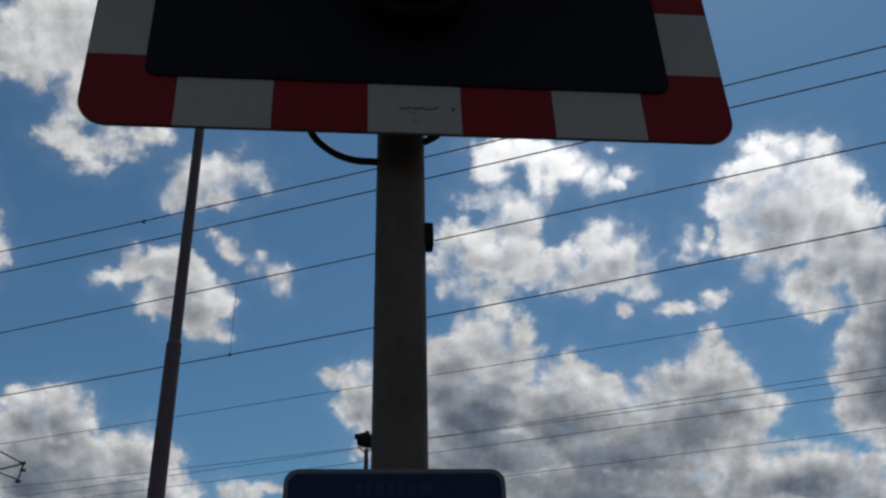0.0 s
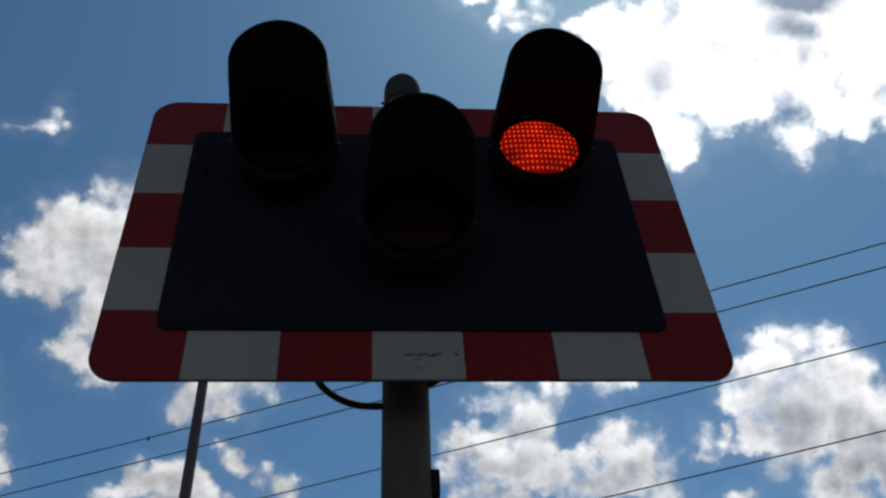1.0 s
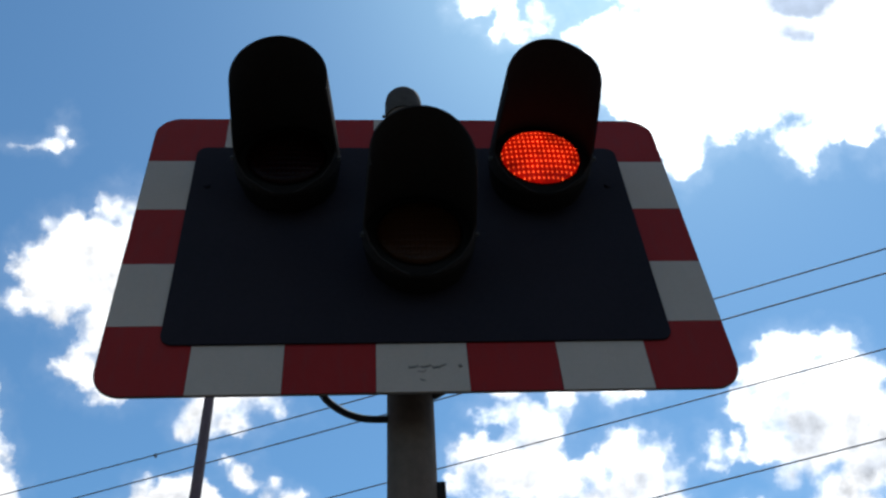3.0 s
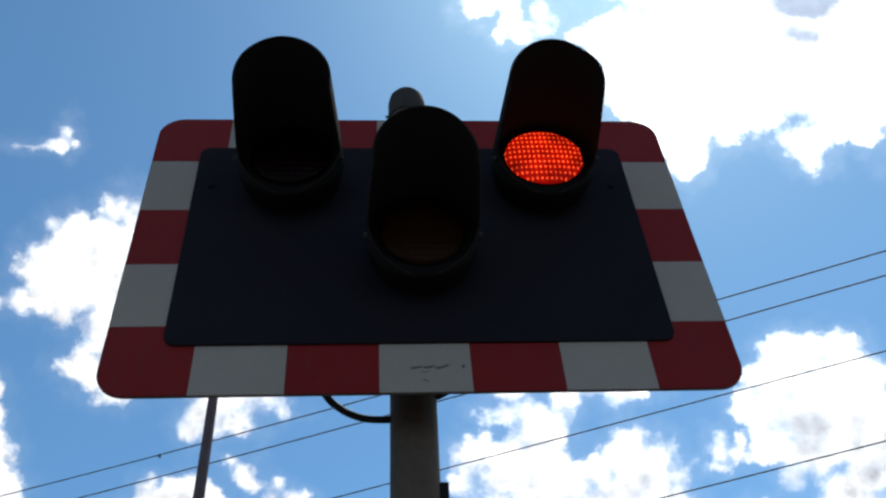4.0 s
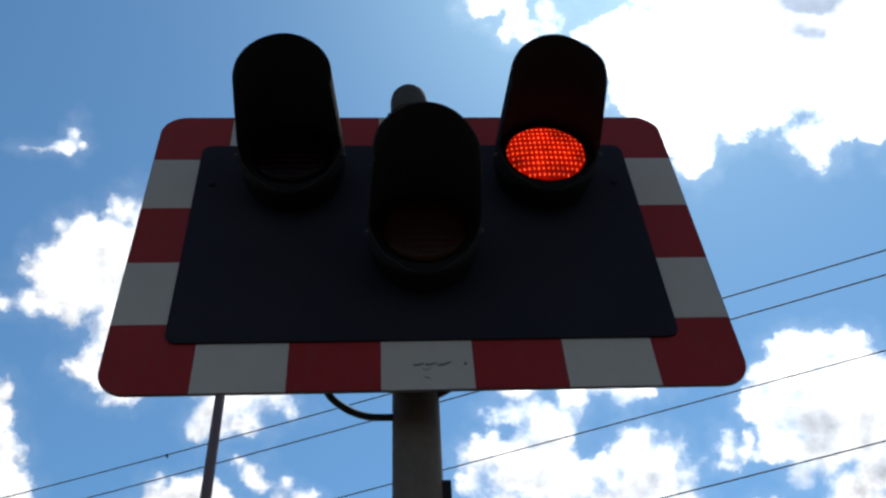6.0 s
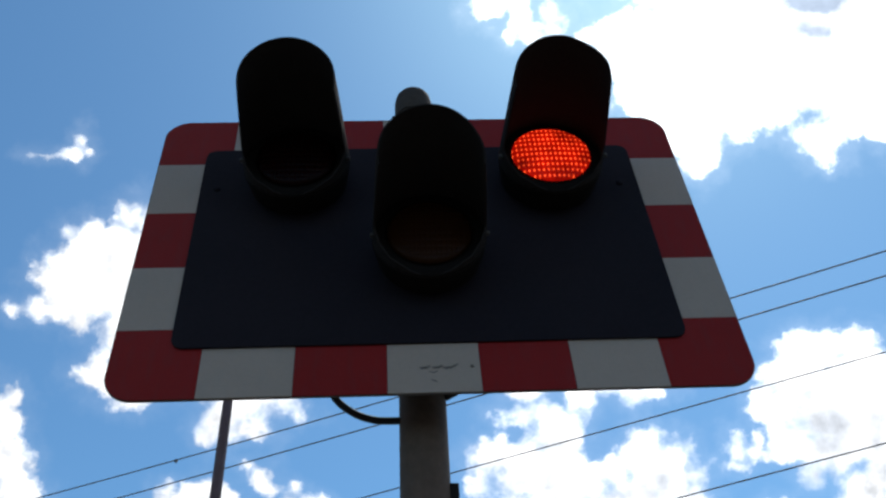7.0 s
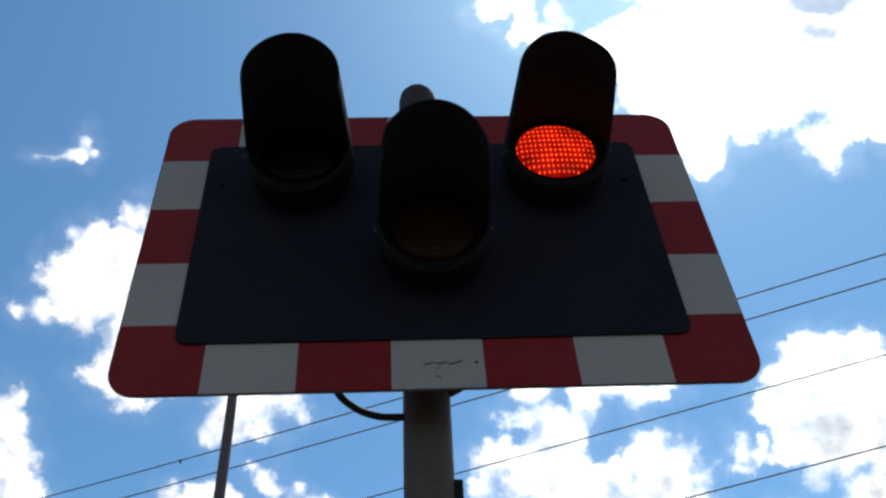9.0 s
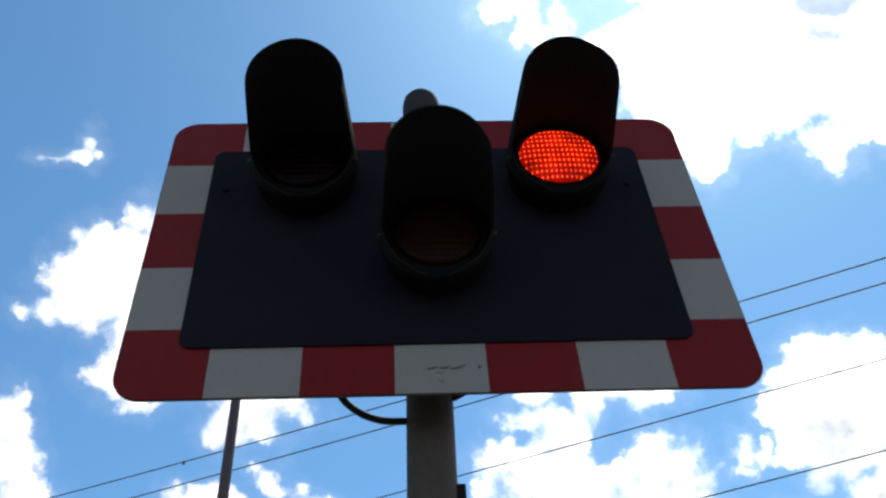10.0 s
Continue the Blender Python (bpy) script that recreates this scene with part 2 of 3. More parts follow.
    sunny = ramp(vec("DOT_PRODUCT", way, tuple(SUN_DIR)), 0.70, 0.90, 0.68, 1.10)       # clouds shine less away from the sun
    fine = fbm(p, 2.6, 8, 0.66)
    depth_in = m("MULTIPLY_ADD", body, 0.4, m("MULTIPLY", sunward, 0.6))
    shadow = m("MULTIPLY_ADD", m("SUBTRACT", lump.outputs[0], 0.5), 0.55, depth_in)
    shadow = m("MULTIPLY_ADD", m("SUBTRACT", fine.outputs[0], 0.5), 0.16, shadow)
    thick = ramp(shadow, -0.14, 0.62)
    low = ramp(vec("DOT_PRODUCT", way, (0.0, 0.0, 1.0)), 0.64, 0.30)
    grey = m("MULTIPLY", thick, m("MULTIPLY_ADD", low, 0.66, 0.34))
    grey = m("MULTIPLY", grey, ramp(ragged, 0.04, 0.36, 0.15, 1.0))            # thin rims let the sun through
    grey = m("MULTIPLY", grey, m("MULTIPLY_ADD", near_sun, -0.30, 1.0))
    grey = m("MULTIPLY_ADD", ramp(m("MULTIPLY_ADD", m("SUBTRACT", lump.outputs[0], 0.5), 0.6, depth_in), 0.48, 1.15), m("MULTIPLY_ADD", low, -0.9, 0.9), grey, clamp=True)
    tone = mix(grey, (0.92, 0.93, 0.945, 1), (0.20, 0.24, 0.305, 1))
    shine = m("MULTIPLY_ADD", relief, 1.2, m("MULTIPLY_ADD", near_sun, 0.4, sunny))
    tone = vec("SCALE", tone)
    put_in(tone.node.inputs["Scale"], m("MAXIMUM", shine, 0.55))
    blue = tree.nodes.new("ShaderNodeTexSky")
    blue.sky_type, blue.sun_disc = "NISHITA", False
    blue.sun_elevation, blue.sun_rotation = radians(SUN_EL), radians(SUN_AZ)
    blue.air_density, blue.dust_density, blue.ozone_density = 1.0, 0.55, 1.0
    air = vec("MULTIPLY", blue.outputs[0], (0.575 * SKY, 0.935 * SKY, 1.09 * SKY))
    out = tree.nodes.new("ShaderNodeBackground")
    put_in(out.inputs[0], mix(cover, air, tone))
    world_out = tree.nodes.new("ShaderNodeOutputWorld")
    tree.links.new(out.outputs[0], world_out.inputs[0])


SKY = 0.062
make_sky()


# ---- materials ----
def material(name, colour, rough=0.6, metal=0.0, second=None, grain=40.0, bump=0.15, stain=3.0, spread=0.5, spec=0.15, dirt=None, dirt_amount=0.0, fleck=0.13):
    """A surface with two scales of variation: stains between colour and second, and a fine grain in tone and relief."""
    mat = bpy.data.materials.new(name)
    mat.use_nodes = True
    t = mat.node_tree
    bsdf = t.nodes["Principled BSDF"]
    second = second or tuple(c * 0.75 for c in colour)
    co = t.nodes.new("ShaderNodeTexCoord").outputs["Object"]
    big, fine = t.nodes.new("ShaderNodeTexNoise"), t.nodes.new("ShaderNodeTexNoise")
    for n, s, d in ((big, stain, 6), (fine, grain, 4)):
        n.inputs["Scale"].default_value, n.inputs["Detail"].default_value = s, d
        n.inputs["Roughness"].default_value = 0.62
        t.links.new(co, n.inputs["Vector"])
    r = t.nodes.new("ShaderNodeMapRange")
    r.inputs[1].default_value, r.inputs[2].default_value = 0.5 - spread * 0.4, 0.5 + spread * 0.4
    t.links.new(big.outputs[0], r.inputs[0])
    mx = t.nodes.new("ShaderNodeMix")
    mx.data_type = "RGBA"
    t.links.new(r.outputs[0], mx.inputs[0])
    mx.inputs[6].default_value, mx.inputs[7].default_value = (*colour, 1), (*second, 1)
    g = t.nodes.new("ShaderNodeMapRange")
    g.inputs[1].default_value, g.inputs[2].default_value, g.inputs[3].default_value, g.inputs[4].default_value = 0.3, 0.7, 1 - fleck, 1 + fleck
    t.links.new(fine.outputs[0], g.inputs[0])
    sc = t.nodes.new("ShaderNodeVectorMath")
    sc.operation = "SCALE"
    t.links.new(mx.outputs[2], sc.inputs[0])
    t.links.new(g.outputs[0], sc.inputs["Scale"])
    last = sc.outputs[0]
    if dirt:
        streak = t.nodes.new("ShaderNodeTexNoise")
        mp = t.nodes.new("ShaderNodeMapping")
        mp.inputs["Scale"].default_value = (14, 14, 3.5)
        t.links.new(co, mp.inputs[0])
        t.links.new(mp.outputs[0], streak.inputs["Vector"])
        streak.inputs["Detail"].default_value = 7
        rr = t.nodes.new("ShaderNodeMapRange")
        rr.inputs[1].default_value, rr.inputs[2].default_value, rr.inputs[4].default_value = 0.5, 0.8, dirt_amount
        t.links.new(streak.outputs[0], rr.inputs[0])
        m2 = t.nodes.new("ShaderNodeMix")
        m2.data_type = "RGBA"
        t.links.new(rr.outputs[0], m2.inputs[0])
        t.links.new(last, m2.inputs[6])
        m2.inputs[7].default_value = (*dirt, 1)
        last = m2.outputs[2]
    t.links.new(last, bsdf.inputs["Base Color"])
    ro = t.nodes.new("ShaderNodeMapRange")
    ro.inputs[3].default_value, ro.inputs[4].default_value = max(0.05, rough - 0.12), min(1, rough + 0.12)
    t.links.new(big.outputs[0], ro.inputs[0])
    t.links.new(ro.outputs[0], bsdf.inputs["Roughness"])
    bsdf.inputs["Metallic"].default_value = metal
    bsdf.inputs["Specular IOR Level"].default_value = spec
    b = t.nodes.new("ShaderNodeBump")
    b.inputs["Strength"].default_value, b.inputs["Distance"].default_value = bump, 0.002
    t.links.new(fine.outputs[0], b.inputs["Height"])
    t.links.new(b.outputs[0], bsdf.inputs["Normal"])
    return mat


def lens_material(name, colour, glow):
    """Moulded lens: square prism cells with darker joints; lit from behind where glow is above 0."""
    mat = bpy.data.materials.new(name)
    mat.use_nodes = True
    t = mat.node_tree
    bsdf = t.nodes["Principled BSDF"]
    co = t.nodes.new("ShaderNodeTexCoord").outputs["Object"]
    sep = t.nodes.new("ShaderNodeSeparateXYZ")
    t.links.new(co, sep.inputs[0])

    def m(op, a, b=0.0, c=0.0):
        n = t.nodes.new("ShaderNodeMath")
        n.operation = op
        for s, v in zip(n.inputs, (a, b, c)):
            if isinstance(v, float):
                s.default_value = v
            else:
                t.links.new(v, s)
        return n.outputs[0]

    cells = []
    for axis, pitch in ((0, 0.0094), (2, 0.0152)):
        f = m("FRACT", m("MULTIPLY_ADD", sep.outputs[axis], 1 / pitch, 100.0))
        cells.append(m("MULTIPLY", m("ABSOLUTE", m("SUBTRACT", f, 0.5)), 2.0))
    edge = m("MAXIMUM", cells[0], cells[1])
    face = m("SUBTRACT", 1.0, m("POWER", edge, 3.0))
    bsdf.inputs["Base Color"].default_value = (*colour, 1)
    bsdf.inputs["Roughness"].default_value = 0.25
    b = t.nodes.new("ShaderNodeBump")
    b.inputs["Strength"].default_value, b.inputs["Distance"].default_value = 0.4, 0.002
    t.links.new(face, b.inputs["Height"])
    t.links.new(b.outputs[0], bsdf.inputs["Normal"])
    if glow:
        var = t.nodes.new("ShaderNodeTexNoise")
        var.inputs["Scale"].default_value, var.inputs["Detail"].default_value = 22.0, 3
        t.links.new(co, var.inputs["Vector"])
        r = m("MULTIPLY_ADD", var.outputs[0], 2.6, -0.42)
        dot = m("POWER", m("MULTIPLY", m("SUBTRACT", 1.0, m("POWER", cells[0], 2.0)), m("SUBTRACT", 1.0, m("POWER", cells[1], 2.0))), 6.0)
        hue = t.nodes.new("ShaderNodeMix")
        hue.data_type = "RGBA"
        t.links.new(dot, hue.inputs[0])
        hue.inputs[6].default_value, hue.inputs[7].default_value = (1.0, 0.009, 0.001, 1), (1.0, 0.105, 0.024, 1)
        t.links.new(hue.outputs[2], bsdf.inputs["Emission Color"])
        power = m("MULTIPLY", m("MULTIPLY_ADD", dot, 2.3, 0.36), r)
        t.links.new(m("MULTIPLY", power, float(glow)), bsdf.inputs["Emission Strength"])
    bsdf.inputs["Specular IOR Level"].default_value = 0.06
    return mat


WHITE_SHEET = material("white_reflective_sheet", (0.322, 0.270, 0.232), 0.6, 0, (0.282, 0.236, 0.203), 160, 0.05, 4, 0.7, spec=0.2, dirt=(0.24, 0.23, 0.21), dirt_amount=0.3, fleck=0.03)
RED_SHEET = material("red_reflective_sheet", (0.205, 0.0075, 0.0070), 0.6, 0, (0.168, 0.006, 0.0055), 160, 0.05, 4, 0.7, spec=0.15, dirt=(0.12, 0.02, 0.02), dirt_amount=0.4, fleck=0.03)
BLACK_PANEL = material("black_painted_panel", (0.0138, 0.0118, 0.0162), 0.7, 0, (0.0105, 0.0092, 0.0128), 120, 0.1, 4, 0.8, spec=0.06)
BLACK_PLASTIC = material("black_hood_plastic", (0.018, 0.016, 0.0155), 0.75, 0, (0.022, 0.0195, 0.0185), 150, 0.2, 8, 0.8, spec=0.02)
HOUSING = material("black_lamp_housing", (0.0085, 0.0078, 0.0075), 0.8, 0, (0.011, 0.010, 0.0095), 150, 0.2, 8, 0.8, spec=0.01)
EDGE_TRIM = material("dark_edge_trim", (0.075, 0.070, 0.068), 0.6, 0, (0.10, 0.095, 0.09), 90, 0.1, 9)
POST_STEEL = material("weathered_galvanised_steel", (0.135, 0.097, 0.076), 0.8, 0.0, (0.058, 0.041, 0.031), 60, 0.3, 6, 0.9, dirt=(0.10, 0.085, 0.07), dirt_amount=0.35)
CAP_PLASTIC = material("dark_grey_cap", (0.060, 0.052, 0.047), 0.75, 0, (0.042, 0.037, 0.033), 80, 0.15, 14, 0.8, spec=0.03)
POLE_PAINT = material("oxide_brown_painted_pole", (0.125, 0.085, 0.09), 0.65, 0.0, (0.08, 0.055, 0.06), 50, 0.3, 2.5, 0.9, dirt=(0.05, 0.035, 0.03), dirt_amount=0.6)
RUBBER = material("black_cable_sheath", (0.02, 0.02, 0.021), 0.55, 0, (0.03, 0.03, 0.03), 90, 0.2, 20)
WIRE = material("tarnished_copper_wire", (0.17, 0.17, 0.18), 0.6, 0.2, (0.13, 0.125, 0.12), 30, 0.1, 2)
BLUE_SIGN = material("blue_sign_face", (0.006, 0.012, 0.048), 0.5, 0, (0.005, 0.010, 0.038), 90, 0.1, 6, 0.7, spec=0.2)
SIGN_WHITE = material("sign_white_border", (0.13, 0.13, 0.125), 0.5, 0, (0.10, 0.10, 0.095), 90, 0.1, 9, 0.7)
PALE_PAINT = material("pale_painted_bracket", (0.55, 0.55, 0.52), 0.5, 0, (0.4, 0.4, 0.38), 60, 0.1, 12)
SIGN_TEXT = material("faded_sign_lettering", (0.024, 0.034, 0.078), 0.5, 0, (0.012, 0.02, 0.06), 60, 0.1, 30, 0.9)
SCRIBBLE = material("grey_marker_ink", (0.12, 0.11, 0.10), 0.6, 0, (0.22, 0.20, 0.18), 200, 0.1, 60, 0.9)
BOLT = material("dull_zinc_bolt", (0.06, 0.06, 0.058), 0.6, 0.3, (0.04, 0.036, 0.032), 90, 0.2, 40)
RED_LIT = lens_material("lit_red_lens", (0.16, 0.005, 0.004), 0.56)
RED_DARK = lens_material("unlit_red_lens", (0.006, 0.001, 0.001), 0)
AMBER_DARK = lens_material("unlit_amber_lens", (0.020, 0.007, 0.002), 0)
ASPHALT = material("worn_asphalt", (0.115, 0.100, 0.082), 0.85, 0, (0.145, 0.127, 0.104), 60, 0.6, 0.7, 0.8)
INSULATOR = material("brown_glazed_insulator", (0.10, 0.05, 0.035), 0.25, 0, (0.07, 0.035, 0.025), 60, 0.1, 20)


# ---- mesh helpers ----
def part(name, bm, mat, parent, label=""):
    """Links a bmesh as one mesh object under parent."""
    me = bpy.data.meshes.new(name)
    bmesh.ops.recalc_face_normals(bm, faces=bm.faces[:])
    bm.to_mesh(me)
    bm.free()
    me.materials.append(mat)
    ob = new(name, me)
    ob.parent = parent
    if label:
        tagged(ob, label)
    return ob


def smooth(ob, angle=35):
    me = ob.data
    me.shade_smooth()
    me.set_sharp_from_angle(angle=radians(angle))
    return ob


def thing(name, place, label, category, group="", kind=""):
    ob = new(name)
    ob.location = place
    return tagged(ob, label, category, group, kind)


def outline(w, h, r, steps=8, cx=0.0, cz=0.0, corners=(1, 1, 1, 1)):
    """A rectangle in x and z with chosen corners rounded, counter-clockwise from the lower right."""
    pts = []
    for k, (sx, sz) in enumerate(((1, -1), (1, 1), (-1, 1), (-1, -1))):
        rr = r if corners[k] else 0.0
        ox, oz = sx * (w / 2 - rr), sz * (h / 2 - rr)
        if rr == 0:
            pts.append((cx + ox, cz + oz))
            continue
        for i in range(steps + 1):
            a = radians(-90 + 90 * k + 90 * i / steps)
            pts.append((cx + ox + rr * math.cos(a), cz + oz + rr * math.sin(a)))
    return pts


def plate(pts, y0, y1, bevel=0.0):
    """An outline in x and z made solid from y0 to y1."""
    bm = bmesh.new()
    face = bm.faces.new([bm.verts.new((x, y0, z)) for x, z in pts])
    more = bmesh.ops.extrude_face_region(bm, geom=[face])
    bmesh.ops.translate(bm, verts=[v for v in more["geom"] if isinstance(v, bmesh.types.BMVert)], vec=(0, y1 - y0, 0))
    if bevel:
        rim = [e for e in bm.edges if all(abs(v.co.y - y0) < 1e-6 for v in e.verts)]
        bmesh.ops.bevel(bm, geom=rim, offset=bevel, segments=2, affect="EDGES", profile=0.5)
    return bm


def block(x0, x1, y0, y1, z0, z1, bevel=0.002):
    bm = bmesh.new()
    bmesh.ops.create_cube(bm, size=1, matrix=Matrix.LocRotScale(((x0 + x1) / 2, (y0 + y1) / 2, (z0 + z1) / 2), None, (x1 - x0, y1 - y0, z1 - z0)))
    if bevel:
        bmesh.ops.bevel(bm, geom=bm.edges[:], offset=bevel, segments=2, affect="EDGES", profile=0.5)
    return bm


def lathe(profile, axis="z", seg=32):
    """Rings (radius, height) turned about an axis and closed at both ends."""
    bm = bmesh.new()
    rings = []
    for r, h in profile:
        ring = []
        for i in range(seg):
            a = 2 * math.pi * i / seg
            c, s = r * math.cos(a), r * math.sin(a)
            ring.append(bm.verts.new((c, s, h) if axis == "z" else (c, h, s) if axis == "y" else (h, c, s)))
        rings.append(ring)
    for a, b in zip(rings, rings[1:]):
        for i in range(seg):
            bm.faces.new((a[i], a[(i + 1) % seg], b[(i + 1) % seg], b[i]))
    bm.faces.new(rings[0])
    bm.faces.new(rings[-1])
    return bm


def tube(points, radius, seg=10):
    """A round bar along points; radius is one number or one for each point."""
    bm = bmesh.new()
    pts = [Vector(p) for p in points]
    rings = []
    side = None
    for i, p in enumerate(pts):
        along = (pts[min(i + 1, len(pts) - 1)] - pts[max(i - 1, 0)]).normalized()
        if side is None:
            side = along.orthogonal().normalized()
        side = (side - along * side.dot(along)).normalized()
        up = along.cross(side)
        r = radius[i] if isinstance(radius, (list, tuple)) else radius
        rings.append([bm.verts.new(p + r * (side * math.cos(2 * math.pi * k / seg) + up * math.sin(2 * math.pi * k / seg))) for k in range(seg)])
    for a, b in zip(rings, rings[1:]):
        for k in range(seg):
            bm.faces.new((a[k], a[(k + 1) % seg], b[(k + 1) % seg], b[k]))
    bm.faces.new(rings[0])
    bm.faces.new(rings[-1])
    return bm


def spline(points, n=24):
    """A smooth run through points (Catmull-Rom)."""
    p = [Vector(q) for q in points]
    p = [2 * p[0] - p[1]] + p + [2 * p[-1] - p[-2]]
    out = []
    for i in range(1, len(p) - 2):
        for k in range(n):
            t = k / n
            a, b, c, d = p[i - 1:i + 3]
            out.append(0.5 * (2 * b + (c - a) * t + (2 * a - 5 * b + 4 * c - d) * t * t + (3 * b - a - 3 * c + d) * t ** 3))
    return out + [p[-2]]


# ---- ground ----
bm = bmesh.new()
bmesh.ops.create_grid(bm, x_segments=8, y_segments=8, size=2500)
ground = part("ground", bm, ASPHALT, None)
tagged(ground, "worn grey asphalt round the crossing", "ground", kind="structure")


# ---- the level crossing signal ----
BOARD_PARTS = ("backing_board", "white_panel", "red_panel", "black_panel", "panel_bolt")
POST_X, POST_Y, POST_R = -0.0165, 0.130, 0.0423
signal = thing("crossing_signal", (POST_X, POST_Y, 0), "level crossing signal with striped board and three black hooded lamps", "traffic signal")


LEAN = 0.016                                    # the board is racked a little out of square


def on_signal(name, bm, mat, parent=None, label=""):
    """A part given in world coordinates."""
    if parent is None:
        if name in BOARD_PARTS:
            for v in bm.verts:
                v.co.x -= (LEAN if v.co.x > -0.3 else 1.5 * LEAN) * (v.co.z - 2.55)
        bmesh.ops.translate(bm, verts=bm.verts[:], vec=(-POST_X, -POST_Y, 0))
        return part(name, bm, mat, signal, label)
    return part(name, bm, mat, parent, label)


post = smooth(on_signal("post", lathe([(POST_R, 0), (POST_R, 3.33)]), POST_STEEL, signal, "weathered grey steel post"))
smooth(part("post_cap", lathe([(0.0455, 3.288), (0.0463, 3.292), (0.0463, 3.348), (0.0432, 3.368), (0.035, 3.382), (0.019, 3.390), (0.004, 3.3925)]), CAP_PLASTIC, signal, "dull dark grey domed post cap"))
smooth(part("base_flange", lathe([(0.11, 0), (0.11, 0.018), (0.108, 0.02), (0.045, 0.022)]), POST_STEEL, signal))
part("cap_screw", block(-0.053, -0.044, -0.008, -0.002, 3.294, 3.299, 0.001), BOLT, signal)

BX, BZ0, BZ1, BW = 0.0010, 2.4035, 3.1260, 1.0860            # the board: middle, foot, head, width
BH, BC = BZ1 - BZ0, (BZ0 + BZ1) / 2
board = on_signal("backing_board", plate(outline(BW, BH, 0.052, 10, BX, BC), 0.0025, 0.0068, 0.0008), EDGE_TRIM, None, "dark edged metal backing board")
XS = [BX - BW / 2 + 0.002, -0.389, -0.2325, -0.0775, 0.0778, 0.2335, 0.389, BX + BW / 2 - 0.002]
ZS = [BZ0 + 0.0006, 2.546, 2.6915, 2.836, 2.981, BZ1 - 0.004]
PANEL = (-0.4435, 0.4425, 2.5025, 3.0210)


def stripe(x0, x1, z0, z1, colour, corners=(0, 0, 0, 0)):
    gap = 0.0006
    w, h = x1 - x0 - gap, z1 - z0 - gap
    bm = plate(outline(w, h, 0.050, 10, (x0 + x1) / 2, (z0 + z1) / 2, corners), 0.0, 0.0024)
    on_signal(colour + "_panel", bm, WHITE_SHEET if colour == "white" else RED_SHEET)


IN0, IN1 = PANEL[0] + 0.012, PANEL[1] - 0.012            # how far the sheets run under the black panel
for k in range(7):
    colour = "red" if k % 2 == 0 else "white"
    for z0, z1, low in ((ZS[0], PANEL[2] + 0.012, True), (PANEL[3] - 0.012, ZS[5], False)):
        if 0 < k < 6:
            stripe(XS[k], XS[k + 1], z0, z1, colour)
for left in (True, False):
    x0, x1 = (XS[0], IN0) if left else (IN1, XS[7])
    for k in range(1, 4):
        stripe(x0, x1, ZS[k], ZS[k + 1], "white" if k % 2 else "red")
    # corner sheets, L-shaped under the black panel
    for low in (True, False):
        cx0, cx1 = (XS[0], XS[1]) if left else (XS[6], XS[7])
        z0, z1 = (ZS[0], ZS[1]) if low else (ZS[4], ZS[5])
        flags = [0, 0, 0, 0]
        flags[{(True, True): 3, (False, True): 0, (False, False): 1, (True, False): 2}[(left, low)]] = 1
        stripe(cx0, cx1, z0, z1, "red", flags)

PW, PH = PANEL[1] - PANEL[0], PANEL[3] - PANEL[2]
PCX, PCZ = (PANEL[0] + PANEL[1]) / 2, (PANEL[2] + PANEL[3]) / 2
on_signal("black_panel", plate(outline(PW, PH, 0.022, 6, PCX, PCZ), -0.0045, -0.0004, 0.0012), BLACK_PANEL, None, "matt blue-black panel behind the lamps")
for x, z in ((-0.41, 2.90), (0.405, 2.90)):
    bm = lathe([(0.007, -0.0044), (0.007, -0.007), (0.005, -0.0085)], "y", 12)
    bmesh.ops.translate(bm, verts=bm.verts[:], vec=(x, 0, z))
    smooth(on_signal("panel_bolt", bm, BLACK_PANEL))
bm = lathe([(0.003, 0.0), (0.003, -0.002), (0.002, -0.003)], "y", 12)
bmesh.ops.translate(bm, verts=bm.verts[:], vec=(0.066, 0, 2.4545))
smooth(on_signal("rivet", bm, SCRIBBLE))
# a scrawl that cannot be read, on the middle white sheet
def scrawl(points, thick):
    bm = bmesh.new()
    for (xa, za), (xb, zb) in zip(points, points[1:]):
        along = Vector((xb - xa, 0, zb - za))
        side = Vector((-along.z, 0, along.x)).normalized() * thick / 2
        along = along.normalized() * thick * 0.3
        a, b = Vector((xa, -0.0006, za)) - along, Vector((xb, -0.0006, zb)) + along
        front = [bm.verts.new(q) for q in (a - side, b - side, b + side, a + side)]
        back = [bm.verts.new(v.co + Vector((0, 0.0007, 0))) for v in front]
        bm.faces.new(front)
        for k in range(4):
            bm.faces.new((front[k], front[(k + 1) % 4], back[(k + 1) % 4], back[k]))
    on_signal("pen_mark", bm, SCRIBBLE)


for x, z, size in ((-0.021, 2.453, 1.0), (0.000, 2.4535, 1.0), (0.019, 2.4525, 1.15)):
    scrawl([(x + size * dx, z + size * dz) for dx, dz in ((0, 0.001), (0.003, -0.0015), (0.007, 0.001), (0.009, -0.0005), (0.013, 0.0025), (0.016, 0.003))], 0.0036)
scrawl([(0.036, 2.457), (0.042, 2.459)], 0.0026)
scrawl([(-0.006, 2.445), (0.002, 2.443), (0.008, 2.446)], 0.0014)
scrawl([(-0.002, 2.4285), (0.003, 2.427), (0.006, 2.4255)], 0.0022)

# rails and clamps that hold the board to the post
for z in (2.60, 2.95):
    on_signal("rail", block(-0.46, 0.45, 0.0070, 0.0872, z - 0.022, z + 0.022), POST_STEEL)
    bm = lathe([(POST_R + 0.006, z - 0.018), (POST_R + 0.006, z + 0.018)], "z", 24)
    smooth(part("clamp", bm, POST_STEEL, signal))


